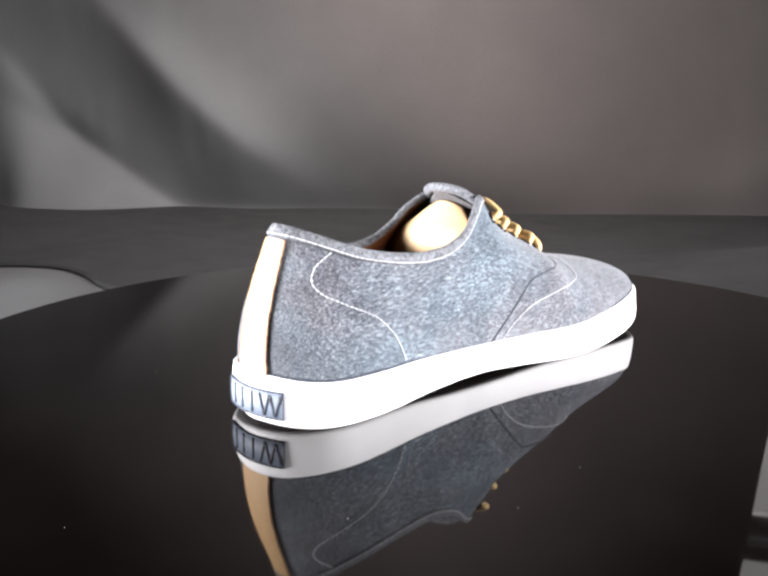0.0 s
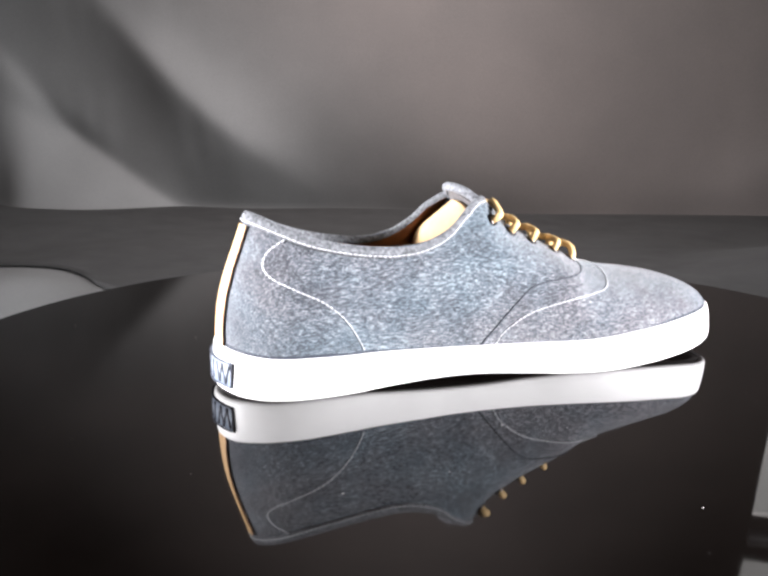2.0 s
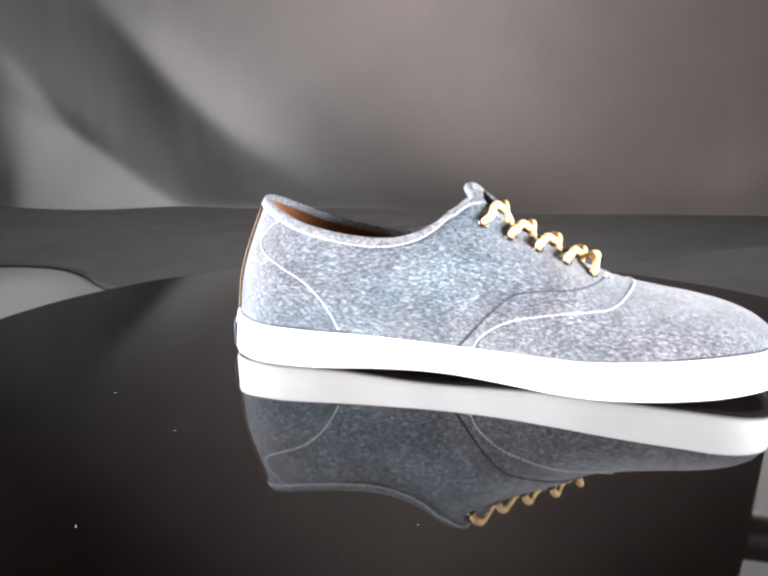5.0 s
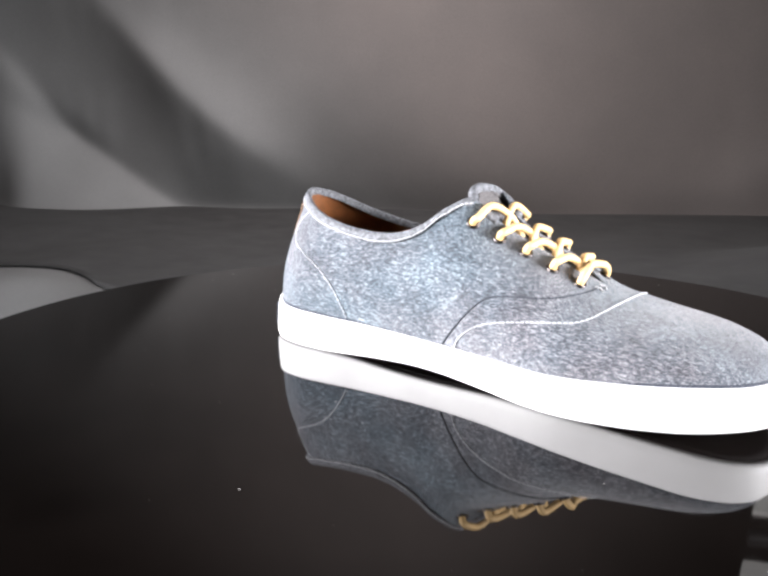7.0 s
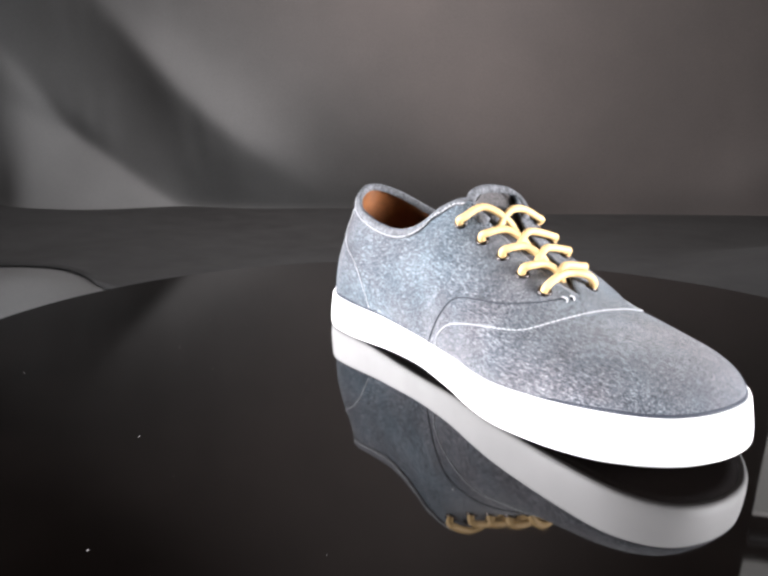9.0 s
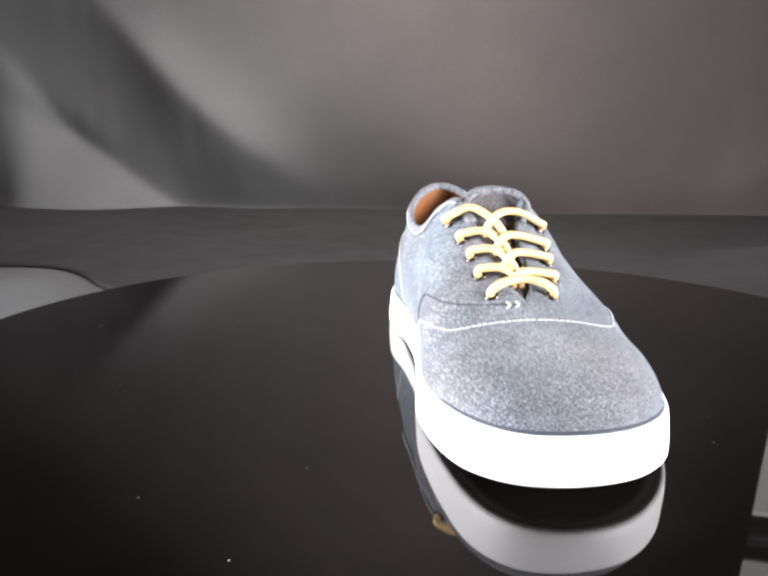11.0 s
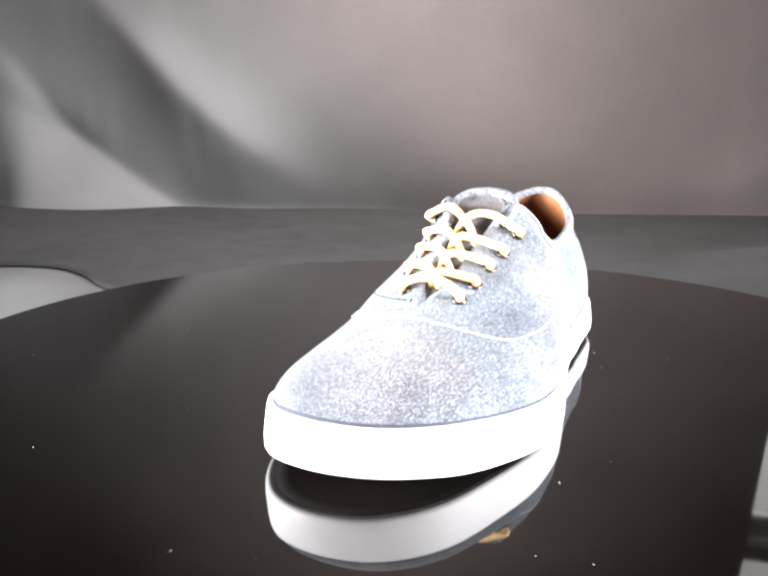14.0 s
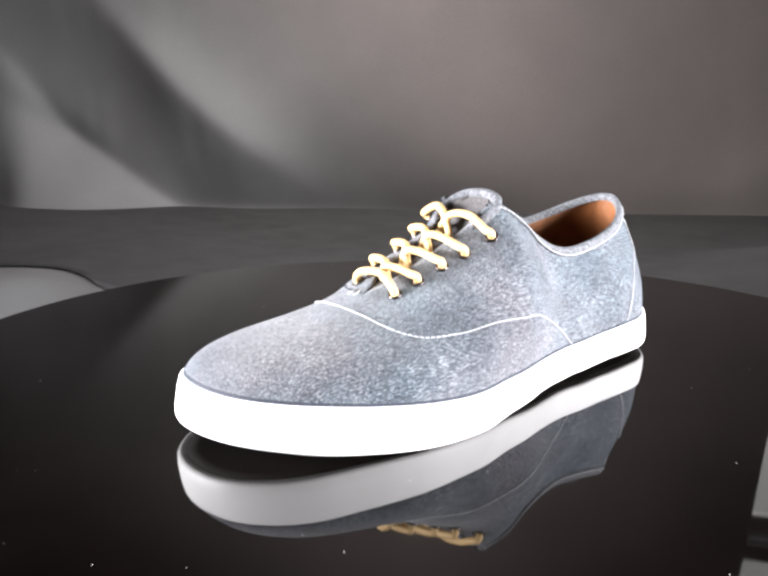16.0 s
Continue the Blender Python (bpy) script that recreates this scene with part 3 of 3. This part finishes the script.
    for (y0, z0), (y1, z1) in zip(arc, arc[1:] + arc[:1]):
        ring += [label_at(y0 + (y1 - y0) * k / 8, z0 + (z1 - z0) * k / 8, 0.0003) for k in range(8)]
    tube(bm, ring + ring[:1], 0.00042, 6, (1, 0, 0))
    part("border", bm, INK, plate, "thin dark border line")
    for y0, y1 in ((-0.0180, -0.0153), (-0.0126, -0.0153), (-0.0126, -0.0099), (-0.0072, -0.0099), (-0.0025, -0.0025), (0.0050, 0.0050), (0.0125, 0.0125)):
        bm = bmesh.new()
        tube(bm, [label_at(y0 + (y1 - y0) * k, 0.0170 - 0.0102 * k, 0.0003) for k in np.linspace(0, 1, 5)], 0.00075, 6, (1, 0, 0), 0.6)
        part("stroke", bm, INK, plate)

    # tongue with its lining; its top leans a little to the second side and back
    def lean(bm):
        for v in bm.verts:
            w = min(max((v.co.z - 0.082) / 0.018, 0), 1)
            v.co += Vector((-0.0025 * w, 0.0035 * w, 0))

    spine = ((0.094, 0.0498, 0.010), (0.077, 0.0580, 0.016), (0.060, 0.0640, 0.020), (0.040, 0.0718, 0.022), (0.024, 0.0798, 0.0225),
             (0.016, 0.0882, 0.0215), (0.0100, 0.0945, 0.0195), (0.0063, 0.0990, 0.0155), (0.0042, 0.1012, 0.0095))
    line = spline(spine, 34)
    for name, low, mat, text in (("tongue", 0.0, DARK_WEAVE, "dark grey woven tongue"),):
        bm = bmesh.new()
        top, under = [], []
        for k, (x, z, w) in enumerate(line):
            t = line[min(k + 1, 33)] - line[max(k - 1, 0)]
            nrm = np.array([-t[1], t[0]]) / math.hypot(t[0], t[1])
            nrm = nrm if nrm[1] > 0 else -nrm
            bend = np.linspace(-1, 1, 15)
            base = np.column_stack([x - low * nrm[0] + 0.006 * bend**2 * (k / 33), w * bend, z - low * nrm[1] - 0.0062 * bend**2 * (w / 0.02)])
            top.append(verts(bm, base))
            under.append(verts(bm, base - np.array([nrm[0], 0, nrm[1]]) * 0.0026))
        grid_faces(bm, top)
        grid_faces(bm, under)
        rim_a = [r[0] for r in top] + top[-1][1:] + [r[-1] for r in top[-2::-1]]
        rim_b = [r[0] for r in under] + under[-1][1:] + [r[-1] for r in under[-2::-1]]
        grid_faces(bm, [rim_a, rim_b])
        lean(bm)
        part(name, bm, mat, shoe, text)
    # the pale lining hangs from the tongue's top down across the opening
    bm = bmesh.new()
    rows = []
    for x, z in spline(((0.0042, 0.0938), (0.0030, 0.0920), (-0.0012, 0.0870), (-0.0080, 0.0780), (-0.0100, 0.0660), (-0.0040, 0.0520), (0.0170, 0.0400)), 24):
        wide = float(np.interp(z, (0.052, 0.065, 0.077, 0.085, 0.0925, 0.0960), (0.038, 0.0345, 0.0280, 0.0205, 0.0115, 0.0050)))
        wa, wb = (min(wide, abs(on_shell(side, x + 0.002, z)[0][1]) - 0.0036) for side in (0, 1))
        rows.append(verts(bm, [(x + 0.0010 * b * b, b * (wa if b < 0 else wb), z - 0.002 * b * b) for b in np.linspace(-1, 1, 17)]))
    back = [verts(bm, [tuple(v.co + Vector((0.0014, 0, 0.0004))) for v in r]) for r in rows]
    grid_faces(bm, rows)
    grid_faces(bm, back)
    rim_a = [r[0] for r in rows] + rows[-1][1:] + [r[-1] for r in rows[-2::-1]] + rows[0][-2:0:-1]
    rim_b = [r[0] for r in back] + back[-1][1:] + [r[-1] for r in back[-2::-1]] + back[0][-2:0:-1]
    grid_faces(bm, [rim_a + rim_a[:1], rim_b + rim_b[:1]])
    lean(bm)
    part("tongue_lining", bm, PALE, shoe, "pale tan leather tongue lining")
    bm = bmesh.new()
    half = [(0.022, -0.0130, 0.0865), (0.016, -0.0168, 0.0910), (0.0108, -0.0168, 0.0952), (0.0067, -0.0118, 0.0996), (0.0044, -0.004, 0.1013)]
    tube(bm, spline(half + [(x, -y, z) for x, y, z in half[::-1]], 70), 0.0027, 10)
    lean(bm)
    part("tongue_binding", bm, BINDING, shoe, "pale grey tongue binding")

    # eyelets and laces
    eyes = {}
    for side, places in ((0, ((9.56, 0.800), (8.69, 0.840), (7.94, 0.860), (7.21, 0.865), (6.53, 0.860))),
                         (1, ((9.26, 0.805), (8.34, 0.825), (7.69, 0.850), (7.01, 0.868), (6.45, 0.862)))):
        for k, (u, t) in enumerate(places):
            eyes[side, k] = on_grid(side, u, t, 0.0004)
    for (side, k), (c, n) in eyes.items():
        t1 = np.cross(n, (1.0, 0.2, 0))
        t1 /= np.linalg.norm(t1)
        t2 = np.cross(n, t1)
        bm = bmesh.new()
        rows = []
        for prof in ((0.0036, -0.0006), (0.0036, 0.0003), (0.0030, 0.0009), (0.0022, 0.0005), (0.0019, -0.0008)):
            rows.append(verts(bm, [c + prof[0] * (math.cos(a) * t1 + math.sin(a) * t2) + n * prof[1] for a in np.arange(16) * math.pi / 8]))
        grid_faces(bm, rows, True)
        bm.faces.new(rows[-1])
        part("eyelet", bm, METAL, shoe, "small dark metal eyelet")

    def lace(path):
        bm = bmesh.new()
        tube(bm, spline(path, 44), 0.0020, 10)
        part("lace", bm, CORD, shoe, "honey-coloured round waxed lace")

    def throat(x):
        """Height of the tongue's middle."""
        return float(np.interp(-x, -line[:, 0], line[:, 1]))

    def brink(side, x):
        """The eyestay's edge at x."""
        st = at_station(np.linspace(6, 10, 81))
        i = int(np.argmin(np.abs(st[:, 3] - x)))
        lift_u, lift_z = zip(*EDGE_LIFT[side])
        return np.array([st[i, 3], st[i, 4] * (-1 if side == 0 else 1), st[i, 5] + np.interp(6 + i / 20, lift_u, lift_z)])

    up = np.array([0, 0, 1.0])
    for k in range(4):
        for side in (0, 1):
            (c, n), (d, m) = eyes[side, k], eyes[1 - side, k + 1]
            xm = c[0] * 0.48 + d[0] * 0.52
            e, g = brink(side, c[0] * 0.74 + d[0] * 0.26), brink(1 - side, c[0] * 0.16 + d[0] * 0.84)
            middle = np.array([xm, 0, (e[2] + g[2]) / 2 + (0.0014 if side == 0 else 0.0050)])
            lace((c - n * 0.0035, c + n * 0.0028, c * 0.74 + e * 0.26 + n * (0.0050 if side == 0 else 0.0038), e + up * (0.0044 if side == 0 else 0.0046), middle,
                  g * 0.92 + up * (-0.0012 if side == 0 else 0.0006), d * 0.60 + g * 0.40 - m * 0.0045))
    (c, n), (d, m) = eyes[0, 4], eyes[1, 4]
    mid = (c + d) / 2
    top = brink(0, mid[0])[2]
    ridge = np.array([mid[0] - 0.001, mid[1], top + 0.0058])
    lace((c - n * 0.0035, c + n * 0.0020, c * 0.60 + ridge * 0.40 + n * 0.0040, ridge, d * 0.60 + ridge * 0.40 + m * 0.0040, d + m * 0.0020, d - m * 0.0035))
    for ob in shoe.children:
        ob.location.y = MID_Y
    return shoe


def make_light_panel():
    """A diffuser panel on a stand, out of view but mirrored in the disc."""
    panel = tagged(new("light_panel"), "two-pane diffuser light panel on a black stand", "studio light")
    a, b = Vector((0.477, 0.785, 0.265)), Vector((0.335, 0.475, 0.500))
    way, right = b - a, Vector((0.30, -0.05, 0))
    thick = way.cross(right).normalized() * 0.012
    for f0, f1 in ((0.02, 0.53), (0.71, 0.98)):
        bm = bmesh.new()
        c = [a + way * f0 , a + way * f0 + right, a + way * f1 + right, a + way * f1]
        lo, hi = verts(bm, c), verts(bm, [p + thick for p in c])
        bm.faces.new(lo), bm.faces.new(hi[::-1])
        for k in range(4):
            bm.faces.new((lo[k], lo[(k + 1) % 4], hi[(k + 1) % 4], hi[k]))
        part("diffuser", bm, DIFFUSER, panel, "softly lit white diffuser pane", smooth=False)
    bm = bmesh.new()
    tube(bm, [a + right * 1.02, a + right * 1.02 + way], 0.01, 8)
    tube(bm, [a + way * 0.62 + thick * 0.5, a + way * 0.62 + right + thick * 0.5], 0.012, 8)
    part("frame", bm, FRAME, panel, "black frame")
    bm = bmesh.new()
    foot = a + right * 1.02
    tube(bm, [(foot.x, foot.y, FLOOR_Z + 0.01), foot], 0.01, 8, (1, 0, 0))
    part("stand", bm, FRAME, panel, "black stand")


def motions():
    """The turntable and the shoe on it turn steadily."""
    turn = [(t, 50.88 - 11.53 * t) for t in range(17)]
    walk(shoe_thing, [(t, pose(AXIS_X, 0, 0, 0, 0, a)) for t, a in turn])
    walk(turntable_thing, [(t, pose(*DISC, FLOOR_Z + 0.006, 0, 0, a)) for t, a in turn])


make_room()
make_table()
make_backdrop()
make_floor_shade()
turntable_thing = make_turntable()
make_light_panel()
shoe_thing = make_shoe()
motions()
